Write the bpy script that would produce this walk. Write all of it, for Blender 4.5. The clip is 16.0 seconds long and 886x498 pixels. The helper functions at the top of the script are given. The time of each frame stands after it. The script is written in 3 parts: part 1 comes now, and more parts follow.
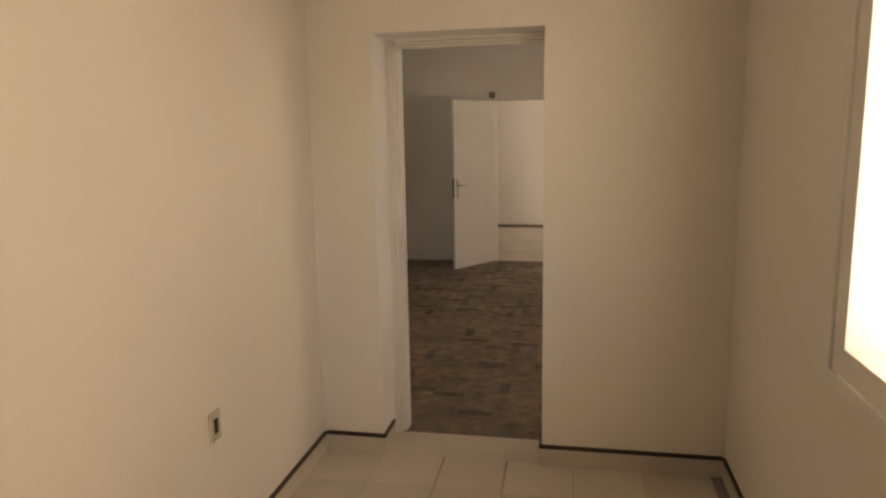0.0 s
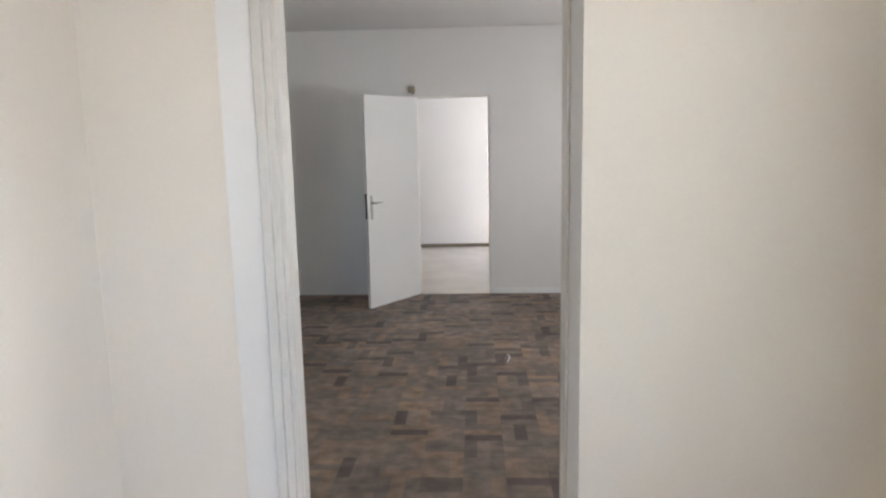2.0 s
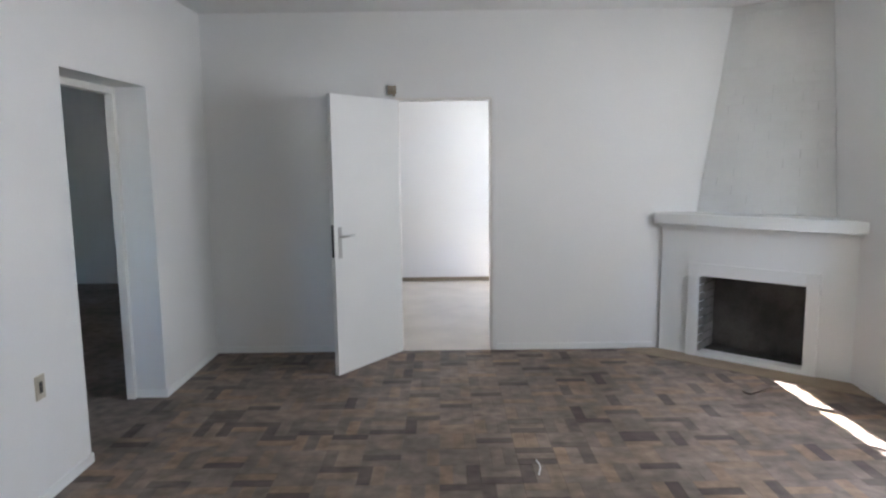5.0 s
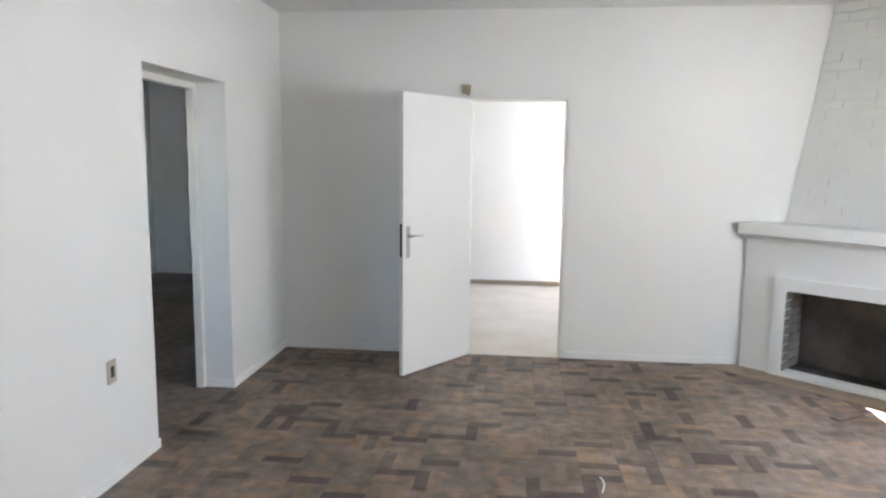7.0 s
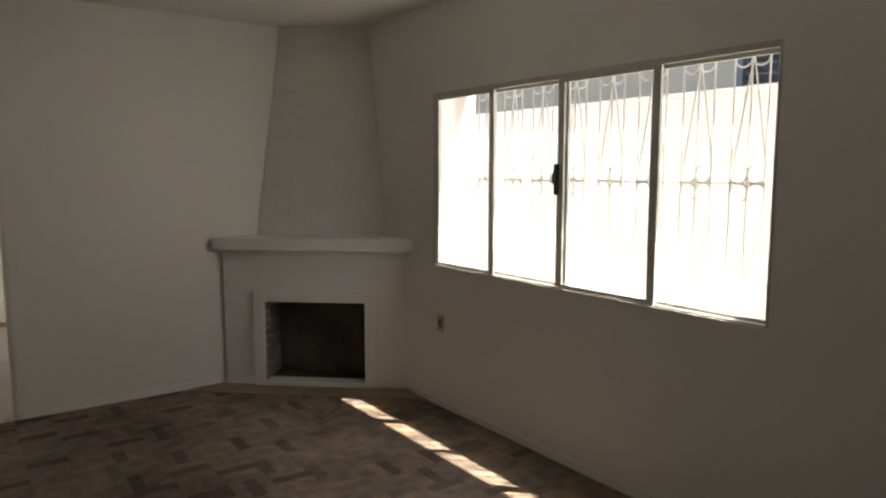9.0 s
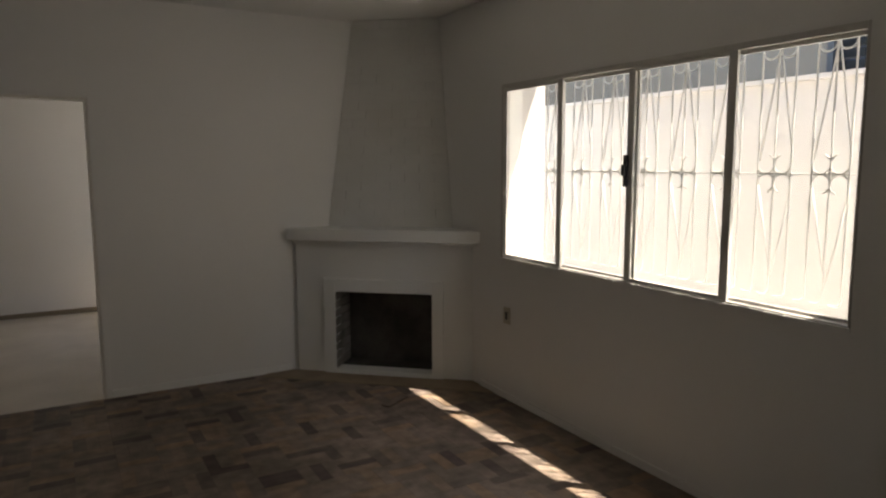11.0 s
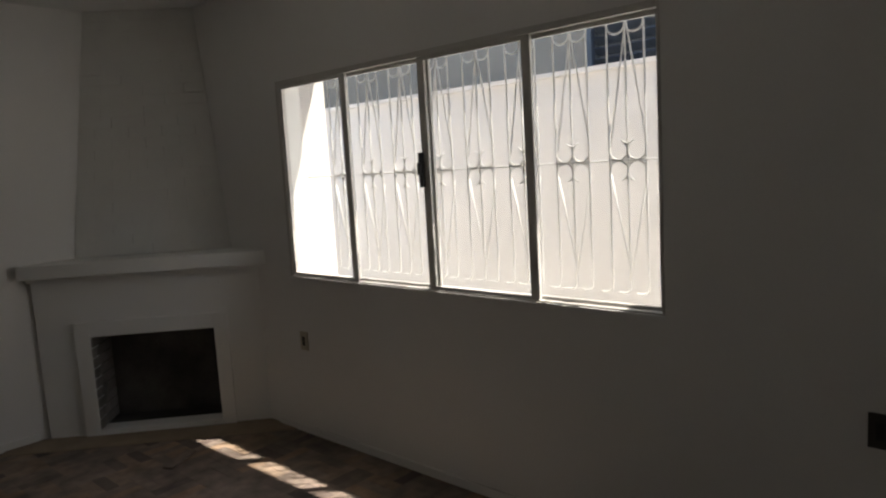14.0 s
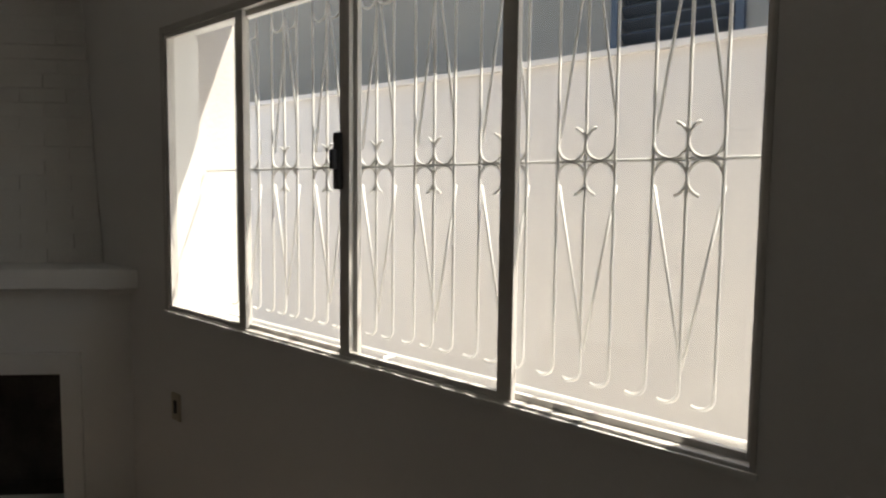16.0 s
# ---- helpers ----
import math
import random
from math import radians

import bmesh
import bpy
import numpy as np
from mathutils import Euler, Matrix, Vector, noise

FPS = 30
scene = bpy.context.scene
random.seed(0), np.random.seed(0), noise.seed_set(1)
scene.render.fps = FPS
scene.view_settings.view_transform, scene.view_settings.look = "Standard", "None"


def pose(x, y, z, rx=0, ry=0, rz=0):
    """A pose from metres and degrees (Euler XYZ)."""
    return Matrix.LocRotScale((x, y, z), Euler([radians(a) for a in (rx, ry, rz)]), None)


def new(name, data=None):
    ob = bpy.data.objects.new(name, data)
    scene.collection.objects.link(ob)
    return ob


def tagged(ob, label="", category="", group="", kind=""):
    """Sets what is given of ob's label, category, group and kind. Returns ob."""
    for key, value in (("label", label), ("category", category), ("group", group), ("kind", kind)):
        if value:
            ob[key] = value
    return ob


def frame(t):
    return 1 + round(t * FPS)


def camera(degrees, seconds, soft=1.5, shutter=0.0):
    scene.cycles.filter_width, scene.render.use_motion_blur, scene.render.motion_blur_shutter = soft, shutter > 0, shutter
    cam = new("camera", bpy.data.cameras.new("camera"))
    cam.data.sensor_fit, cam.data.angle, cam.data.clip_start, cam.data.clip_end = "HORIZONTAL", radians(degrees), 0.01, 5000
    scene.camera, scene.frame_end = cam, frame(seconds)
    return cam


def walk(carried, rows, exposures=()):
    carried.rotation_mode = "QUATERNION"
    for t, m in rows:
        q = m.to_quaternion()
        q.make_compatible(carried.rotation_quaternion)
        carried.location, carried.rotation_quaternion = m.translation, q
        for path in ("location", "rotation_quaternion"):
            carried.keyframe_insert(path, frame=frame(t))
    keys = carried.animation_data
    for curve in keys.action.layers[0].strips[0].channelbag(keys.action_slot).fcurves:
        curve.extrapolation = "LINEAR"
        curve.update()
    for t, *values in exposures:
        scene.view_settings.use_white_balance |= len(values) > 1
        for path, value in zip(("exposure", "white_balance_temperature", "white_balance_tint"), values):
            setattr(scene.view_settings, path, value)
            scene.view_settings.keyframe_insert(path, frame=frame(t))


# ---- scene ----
cam = camera(66.0, 16.0, soft=2.3)
PATH = [
    (0.0, pose(0.560, -3.412, 1.675, 80.44, 1.00, 10.76)),
    (0.5, pose(0.432, -3.033, 1.665, 80.88, -0.08, 6.69)),
    (1.0, pose(0.375, -2.481, 1.642, 82.15, 0.26, 6.47)),
    (1.5, pose(0.212, -2.130, 1.635, 80.94, 1.18, 3.68)),
    (2.0, pose(0.174, -1.704, 1.629, 81.01, 1.16, 2.69)),
    (2.5, pose(0.100, -1.363, 1.649, 81.18, 1.31, 4.82)),
    (3.0, pose(0.004, -1.030, 1.681, 81.78, 0.52, 1.30)),
    (3.5, pose(-0.012, -0.665, 1.662, 81.14, 1.14, 1.31)),
    (4.0, pose(-0.045, -0.280, 1.642, 81.25, -0.20, 0.94)),
    (4.5, pose(-0.083, -0.150, 1.624, 82.27, 0.87, -0.81)),
    (7.0, pose(-0.051, -0.023, 1.603, 82.54, -0.59, 6.32)),
    (7.5, pose(-0.019, 0.130, 1.605, 83.23, 0.31, -7.17)),
    (8.0, pose(-0.032, 0.226, 1.625, 83.58, 1.03, -18.22)),
    (8.5, pose(0.001, 0.305, 1.633, 83.85, 0.57, -27.13)),
    (9.0, pose(0.046, 0.278, 1.655, 83.42, 0.00, -35.93)),
    (11.5, pose(0.122, 0.236, 1.651, 82.29, 0.46, -23.72)),
    (12.0, pose(0.214, 0.058, 1.671, 82.08, 0.35, -14.84)),
    (12.5, pose(0.242, 0.072, 1.654, 81.58, -0.15, -18.96)),
    (13.0, pose(0.209, 0.379, 1.642, 81.83, 0.44, -33.95)),
    (13.5, pose(0.252, 0.535, 1.631, 83.14, 1.41, -44.41)),
    (14.0, pose(0.328, 0.632, 1.617, 83.08, 3.36, -47.98)),
    (14.5, pose(0.581, 0.819, 1.569, 82.54, 3.41, -52.36)),
    (15.0, pose(0.944, 0.910, 1.590, 81.80, 3.50, -54.60)),
    (15.5, pose(1.260, 1.123, 1.602, 82.87, 3.10, -52.60)),
    (16.0, pose(1.473, 1.329, 1.517, 85.19, -0.64, -46.98)),
]
EXPOSURES = [
    (0.0, 2.95, 10300, 20), (0.5, 3.2, 9200, 17), (1.0, 3.75, 6300, 12), (1.5, 3.95, 6050, 12), (2.0, 4.05, 6050, 12), (3.0, 4.25, 6100, 12), (3.5, 4.3, 5850, 11), (4.0, 4.4, 5700, 10), (4.5, 3.95, 5650, 10),
    (6.8, 4.6, 5850, 9), (7.0, 4.6, 5850, 9),
    (7.5, 4.0, 5850, 9), (8.0, 3.15, 6200, 10), (8.5, 2.7, 7300, 11), (9.0, 2.2, 7300, 10), (11.5, 1.75, 7200, 12), (12.0, 2.35, 7700, 12), (12.5, 2.75, 8100, 12),
    (13.0, 2.1, 7600, 11), (13.5, 1.75, 6900, 11), (14.0, 1.35, 6700, 11), (15.0, 1.1, 6600, 10), (15.5, 1.05, 6700, 10), (16.0, 1.15, 6900, 10),
]

walk(cam, PATH, EXPOSURES)

# ---------------------------------------------------------------- light
SUN_DIR = Vector((-0.38, 0.385, -1.0))          # the way the sunlight travels
SUN_EL = math.asin(1.0 / SUN_DIR.length)
SUN_AZ = math.atan2(-SUN_DIR.x, -SUN_DIR.y)    # clockwise from +y
world = bpy.data.worlds.new("sky")
scene.world = world
world.use_nodes = True
wn = world.node_tree.nodes
sky = wn.new("ShaderNodeTexSky")
sky.sky_type = "NISHITA"
sky.sun_disc = False
sky.sun_elevation = SUN_EL
sky.sun_rotation = SUN_AZ
wn["Background"].inputs["Strength"].default_value = 0.15
world.node_tree.links.new(sky.outputs[0], wn["Background"].inputs["Color"])
sun = new("sun", bpy.data.lights.new("sun", "SUN"))
sun.data.energy = 5.0
sun.data.angle = radians(0.53)
sun.data.color = (1.0, 0.94, 0.85)
sun.rotation_mode = "QUATERNION"
sun.rotation_quaternion = SUN_DIR.to_track_quat("-Z", "Y")
sun.location = (6, -6, 12)


def window_light(name, x, y, z, w, h, turn, watts):
    """Sky light in a window's opening."""
    d = bpy.data.lights.new(name, "AREA")
    d.shape, d.size, d.size_y, d.energy = "RECTANGLE", w, h, watts
    d.color = (1.0, 0.97, 0.93)
    ob = new(name, d)
    ob.matrix_world = pose(x, y, z, 90, 0, turn)
    return ob


# ---------------------------------------------------------------- materials
def material(name, base, rough=0.6, metal=0.0, fine=120.0, broad=1.5, vary=0.08, bump=0.1, spec=0.5, second=None, random_amount=0.0, distance=0.004):
    """A procedural surface: grain and broad stains on a base colour, with fine relief."""
    m = bpy.data.materials.new(name)
    m.use_nodes = True
    nt = m.node_tree
    n, l = nt.nodes, nt.links
    b = n["Principled BSDF"]
    b.inputs["Roughness"].default_value = rough
    b.inputs["Metallic"].default_value = metal
    b.inputs["Specular IOR Level"].default_value = spec
    co = n.new("ShaderNodeTexCoord")
    big, small = n.new("ShaderNodeTexNoise"), n.new("ShaderNodeTexNoise")
    big.inputs["Scale"].default_value, big.inputs["Detail"].default_value = broad, 6
    small.inputs["Scale"].default_value, small.inputs["Detail"].default_value = fine, 4
    l.new(co.outputs["Object"], big.inputs["Vector"])
    l.new(co.outputs["Object"], small.inputs["Vector"])
    ramp = n.new("ShaderNodeMix")
    ramp.data_type = "RGBA"
    c = Vector(base)
    dark = second if second else tuple(c * (1 - 2 * vary))
    ramp.inputs["A"].default_value = (*base, 1)
    ramp.inputs["B"].default_value = (*dark, 1)
    s = n.new("ShaderNodeMapRange")
    s.inputs["From Min"].default_value, s.inputs["From Max"].default_value = 0.35, 0.72
    l.new(big.outputs["Fac"], s.inputs["Value"])
    l.new(s.outputs[0], ramp.inputs["Factor"])
    hsv = n.new("ShaderNodeHueSaturation")
    l.new(ramp.outputs["Result"], hsv.inputs["Color"])
    val = n.new("ShaderNodeMapRange")
    val.inputs["To Min"].default_value, val.inputs["To Max"].default_value = 1 - vary, 1 + vary
    l.new(small.outputs["Fac"], val.inputs["Value"])
    if random_amount:
        info = n.new("ShaderNodeObjectInfo")
        geo = n.new("ShaderNodeNewGeometry")
        add = n.new("ShaderNodeMath")
        add.operation = "ADD"
        l.new(info.outputs["Random"], add.inputs[0])
        l.new(geo.outputs["Random Per Island"], add.inputs[1])
        fr = n.new("ShaderNodeMath")
        fr.operation = "FRACT"
        l.new(add.outputs[0], fr.inputs[0])
        rr = n.new("ShaderNodeMapRange")
        rr.inputs["To Min"].default_value, rr.inputs["To Max"].default_value = 1 - random_amount, 1 + random_amount
        l.new(fr.outputs[0], rr.inputs["Value"])
        mul = n.new("ShaderNodeMath")
        mul.operation = "MULTIPLY"
        l.new(rr.outputs[0], mul.inputs[0])
        l.new(val.outputs[0], mul.inputs[1])
        l.new(mul.outputs[0], hsv.inputs["Value"])
    else:
        l.new(val.outputs[0], hsv.inputs["Value"])
    l.new(hsv.outputs["Color"], b.inputs["Base Color"])
    rg = n.new("ShaderNodeMapRange")
    rg.inputs["To Min"].default_value, rg.inputs["To Max"].default_value = max(0.05, rough - 0.1), min(1, rough + 0.1)
    l.new(big.outputs["Fac"], rg.inputs["Value"])
    l.new(rg.outputs[0], b.inputs["Roughness"])
    bp = n.new("ShaderNodeBump")
    bp.inputs["Strength"].default_value, bp.inputs["Distance"].default_value = bump, distance
    l.new(small.outputs["Fac"], bp.inputs["Height"])
    l.new(bp.outputs[0], b.inputs["Normal"])
    return m


def parquet_material():
    """Worn wooden parquet fingers: each its own tone from tan to dark brown, grain along its length."""
    m = material("parquet_wood", (0.23, 0.165, 0.12), rough=0.62, fine=60, broad=1.1, vary=0.14, bump=0.25, spec=0.28)
    nt = m.node_tree
    n, l = nt.nodes, nt.links
    info, geo = n.new("ShaderNodeObjectInfo"), n.new("ShaderNodeNewGeometry")
    add, fr = n.new("ShaderNodeMath"), n.new("ShaderNodeMath")
    add.operation, fr.operation = "ADD", "FRACT"
    l.new(info.outputs["Random"], add.inputs[0])
    l.new(geo.outputs["Random Per Island"], add.inputs[1])
    l.new(add.outputs[0], fr.inputs[0])
    cr = n.new("ShaderNodeValToRGB")
    e = cr.color_ramp.elements
    e[0].position, e[0].color = 0.0, (0.105, 0.078, 0.066, 1)
    e[1].position, e[1].color = 1.0, (0.29, 0.20, 0.135, 1)
    for p, c in ((0.09, (0.135, 0.104, 0.088, 1)), (0.17, (0.20, 0.157, 0.128, 1)), (0.6, (0.235, 0.187, 0.152, 1)), (0.9, (0.27, 0.195, 0.135, 1))):
        k = e.new(p)
        k.color = c
    l.new(fr.outputs[0], cr.inputs["Fac"])
    # broad stains over the whole floor
    pos = n.new("ShaderNodeNewGeometry")
    st = n.new("ShaderNodeTexNoise")
    st.inputs["Scale"].default_value, st.inputs["Detail"].default_value = 1.6, 6
    l.new(pos.outputs["Position"], st.inputs["Vector"])
    sm = n.new("ShaderNodeMapRange")
    sm.inputs["From Min"].default_value, sm.inputs["From Max"].default_value = 0.3, 0.7
    sm.inputs["To Min"].default_value, sm.inputs["To Max"].default_value = 0.62, 1.2
    l.new(st.outputs["Fac"], sm.inputs["Value"])
    gr = n.new("ShaderNodeTexNoise")
    gr.inputs["Scale"].default_value, gr.inputs["Detail"].default_value = 11, 8
    l.new(pos.outputs["Position"], gr.inputs["Vector"])
    gm = n.new("ShaderNodeMapRange")
    gm.inputs["From Min"].default_value, gm.inputs["From Max"].default_value = 0.3, 0.7
    gm.inputs["To Min"].default_value, gm.inputs["To Max"].default_value = 0.68, 1.3
    l.new(gr.outputs["Fac"], gm.inputs["Value"])
    mu = n.new("ShaderNodeMath")
    mu.operation = "MULTIPLY"
    l.new(sm.outputs[0], mu.inputs[0])
    l.new(gm.outputs[0], mu.inputs[1])
    hs = n.new("ShaderNodeHueSaturation")
    l.new(cr.outputs[0], hs.inputs["Color"])
    l.new(mu.outputs[0], hs.inputs["Value"])
    l.new(hs.outputs[0], n["Principled BSDF"].inputs["Base Color"])
    return m


WALL = material("white_wall_paint", (0.80, 0.79, 0.77), rough=0.55, fine=90, broad=0.8, vary=0.025, bump=0.12, spec=0.35)
KITCHEN = material("cream_wall_paint", (0.78, 0.73, 0.66), rough=0.5, fine=90, broad=0.8, vary=0.03, bump=0.12, spec=0.35)
CEIL = material("ceiling_paint", (0.78, 0.77, 0.75), rough=0.8, fine=70, broad=0.7, vary=0.03, bump=0.15, spec=0.2)
GLOSS = material("white_enamel_paint", (0.82, 0.82, 0.80), rough=0.48, fine=50, broad=1.2, vary=0.012, bump=0.05, spec=0.4)
FRAMEP = material("old_white_enamel", (0.78, 0.75, 0.70), rough=0.4, fine=60, broad=3.0, vary=0.05, bump=0.15)
CHIMNEY = material("painted_brick", (0.78, 0.77, 0.74), rough=0.6, fine=80, broad=3.0, vary=0.04, bump=0.35, random_amount=0.01)
SOOT = material("sooty_brick", (0.045, 0.042, 0.04), rough=0.9, fine=60, broad=3.0, vary=0.25, bump=0.4, second=(0.16, 0.145, 0.13), random_amount=0.2)
FIREBRICK = material("smoke_stained_brick", (0.30, 0.275, 0.25), rough=0.9, fine=60, broad=5.0, vary=0.15, bump=0.4, second=(0.14, 0.13, 0.12), random_amount=0.2)
PARQUET = parquet_material()
SUBFLOOR = material("dark_joint_filler", (0.15, 0.115, 0.09), rough=0.9, vary=0.15)
HEARTH = material("tan_cement", (0.32, 0.25, 0.17), rough=0.8, fine=120, broad=5, vary=0.12, bump=0.3)
TILE = material("cream_ceramic_tile", (0.60, 0.54, 0.46), rough=0.35, fine=40, broad=3.0, vary=0.06, bump=0.05, random_amount=0.04)
GROUT = material("grey_grout", (0.36, 0.32, 0.27), rough=0.9, vary=0.1)
STRIP = material("dark_brown_trim", (0.035, 0.018, 0.012), rough=0.45, fine=80, vary=0.15)
STEEL = material("brushed_steel", (0.55, 0.54, 0.52), rough=0.32, metal=1.0, fine=200, vary=0.05, bump=0.05)
BLACKM = material("black_latch_metal", (0.03, 0.03, 0.032), rough=0.5, metal=0.3, vary=0.1)
IVORY = material("aged_ivory_plastic", (0.55, 0.50, 0.40), rough=0.4, fine=80, vary=0.05)
DARKPL = material("dark_socket_plastic", (0.05, 0.045, 0.04), rough=0.5, vary=0.1)
GRILLE = material("white_painted_iron", (0.80, 0.79, 0.77), rough=0.45, fine=60, broad=6, vary=0.05, bump=0.15)
WINFRAME = material("grey_painted_window_steel", (0.60, 0.58, 0.55), rough=0.5, fine=60, broad=5, vary=0.08, bump=0.15)
OUTER = material("white_masonry_render", (0.84, 0.80, 0.76), rough=0.9, fine=60, broad=1.2, vary=0.05, bump=0.5)
GREYWALL = material("grey_house_render", (0.31, 0.28, 0.24), rough=0.9, fine=50, broad=0.7, vary=0.1, bump=0.4)
LOUVRE = material("dark_blue_grey_metal", (0.07, 0.085, 0.11), rough=0.4, metal=0.2, vary=0.1)
CONCRETE = material("pale_concrete", (0.58, 0.55, 0.51), rough=0.9, fine=60, broad=0.8, vary=0.1, bump=0.4)
BEIGE = material("beige_brown_plastic", (0.30, 0.25, 0.18), rough=0.5, vary=0.1)
GLASS = bpy.data.materials.new("window_glass")
GLASS.use_nodes = True
_gn = GLASS.node_tree.nodes
_tr, _gl, _mx = _gn.new("ShaderNodeBsdfTransparent"), _gn.new("ShaderNodeBsdfGlossy"), _gn.new("ShaderNodeMixShader")
_gl.inputs["Roughness"].default_value = 0.03
_tr.inputs["Color"].default_value = (0.94, 0.95, 0.94, 1)
_mx.inputs[0].default_value = 0.05
GLASS.node_tree.links.new(_tr.outputs[0], _mx.inputs[1])
GLASS.node_tree.links.new(_gl.outputs[0], _mx.inputs[2])
GLASS.node_tree.links.new(_mx.outputs[0], _gn["Material Output"].inputs["Surface"])


# ---------------------------------------------------------------- builders
def add_box(bm, x0, y0, z0, x1, y1, z1, m=None):
    vs = [bm.verts.new((x, y, z)) for z in (z0, z1) for x, y in ((x0, y0), (x1, y0), (x1, y1), (x0, y1))]
    if m is not None:
        for v in vs:
            v.co = m @ v.co
    for f in ((3, 2, 1, 0), (4, 5, 6, 7), (0, 1, 5, 4), (1, 2, 6, 5), (2, 3, 7, 6), (3, 0, 4, 7)):
        bm.faces.new([vs[i] for i in f])
    return vs


def boxes(*rows, m=None, bevel=0.0):
    bm = bmesh.new()
    for r in rows:
        add_box(bm, *r, m=m)
    if bevel:
        bmesh.ops.bevel(bm, geom=bm.edges[:], offset=bevel, segments=2, affect="EDGES", profile=0.7)
    return bm


def prism(poly, z0, z1, bevel=0.0):
    """An upright prism over a polygon given anticlockwise."""
    bm = bmesh.new()
    lo = [bm.verts.new((x, y, z0)) for x, y in poly]
    hi = [bm.verts.new((x, y, z1)) for x, y in poly]
    bm.faces.new(lo[::-1])
    bm.faces.new(hi)
    n = len(poly)
    for i in range(n):
        j = (i + 1) % n
        bm.faces.new((lo[i], lo[j], hi[j], hi[i]))
    if bevel:
        bmesh.ops.bevel(bm, geom=bm.edges[:], offset=bevel, segments=2, affect="EDGES", profile=0.7)
    return bm


def cylinder(bm, a, b, r, seg=10, r2=None):
    a, b = Vector(a), Vector(b)
    q = (b - a).to_track_quat("Z", "Y").to_matrix().to_4x4()
    bmesh.ops.create_cone(bm, cap_ends=True, segments=seg, radius1=r, radius2=r if r2 is None else r2, depth=(b - a).length,
                          matrix=Matrix.Translation((a + b) / 2) @ q)


def tube(bm, pts, r, seg=6):
    """A round bar bent along points."""
    pts = [Vector(p) for p in pts]
    rings = []
    for i, p in enumerate(pts):
        d = (pts[min(i + 1, len(pts) - 1)] - pts[max(i - 1, 0)]).normalized()
        u = d.orthogonal().normalized() if abs(d.x) > 0.9 else d.cross(Vector((1, 0, 0))).normalized()
        w = d.cross(u)
        rings.append([bm.verts.new(p + (u * math.cos(a) + w * math.sin(a)) * r) for a in [math.tau * k / seg for k in range(seg)]])
    for a, b in zip(rings, rings[1:]):
        for k in range(seg):
            bm.faces.new((a[k], a[(k + 1) % seg], b[(k + 1) % seg], b[k]))
    bm.faces.new(rings[0][::-1])
    bm.faces.new(rings[-1])


def part(name, bm, mat, parent=None, label="", smooth=False):
    me = bpy.data.meshes.new(name)
    bmesh.ops.recalc_face_normals(bm, faces=bm.faces[:])
    bm.to_mesh(me)
    bm.free()
    me.materials.append(mat)
    if smooth:
        for p in me.polygons:
            p.use_smooth = True
    ob = new(name, me)
    if parent is not None:
        ob.parent = parent
        ob.matrix_parent_inverse = parent.matrix_basis.inverted()
    if label:
        tagged(ob, label)
    return ob


def structure(name, bm, mat, label, category):
    return tagged(part(name, bm, mat), label, category, kind="structure")


def thing(name, at, label, category, group=""):
    e = new(name)
    e.location = at
    e.empty_display_size = 0.1
    return tagged(e, label, category, group)


# ---------------------------------------------------------------- plan (metres)
XL, XR = -2.007, 2.775        # living room, side walls
YN, YF = 0.16, 5.496         # living room, near and far walls
H = 2.77
KL, KR = -0.744, 1.30       # kitchen side walls
KY = -0.11                  # kitchen face of the wall between
KB = -5.6                   # kitchen back wall
DL, DR, DH = -0.415, 0.418, 2.16   # doorway between kitchen and living room
WY0, WY1, WZ0, WZ1 = 1.739, 4.151, 0.998, 2.175   # living room window
XO = 2.94                   # outer face of the facade
FL, FR, FH = -0.455, 0.326, 2.096     # far door opening
AY0, AY1, AH = 3.41, 4.422, 2.095    # archway in the side wall
BY = 8.80                   # back wall of the room behind the far door
KWY0, KWY1 = -3.4, -1.38   # kitchen window
KZ0, KZ1 = 1.00, 2.20      # its sill and head
EAVE = 3.32                # outer edge of the eave over the window
BX = 1.20                   # side wall of the room behind the far door

# walls
structure("wall_between", boxes((XL, KY, 0, DL, YN, H), (DR, KY, 0, XR, YN, H), (DL, KY, DH, DR, YN, H)), WALL,
          "white painted plaster wall with a doorway", "wall")
structure("wall_far", boxes((XL - 0.23, YF, 0, FL, YF + 0.15, H), (FR, YF, 0, XO, YF + 0.15, H), (FL, YF, FH, FR, YF + 0.15, H)), WALL,
          "white painted plaster wall with an inner door", "wall")
structure("wall_side", boxes((XL - 0.23, KY, 0, XL, AY0, H), (XL - 0.23, AY1, 0, XL, YF, H), (XL - 0.23, AY0, AH, XL, AY1, H)), WALL,
          "white painted plaster wall with an open archway", "wall")
structure("wall_window", boxes((XR, KY, 0, XO, WY0, H), (XR, WY1, 0, XO, YF, H), (XR, WY0, 0, XR + 0.05, WY1, WZ0), (XR + 0.05, WY0, 0, XO, WY1, WZ0 - 0.06), (XR, WY0, WZ1, XO, WY1, H)), WALL,
          "white painted outer wall with a wide window", "wall")
structure("ceiling", boxes((XL, YN, H, XR, YF, H + 0.12)), CEIL, "plain white painted living room ceiling", "ceiling")
structure("floor", boxes((XL, YN, -0.1, XR, YF, -0.012)), SUBFLOOR, "worn brown wooden parquet floor of short fingers", "floor")
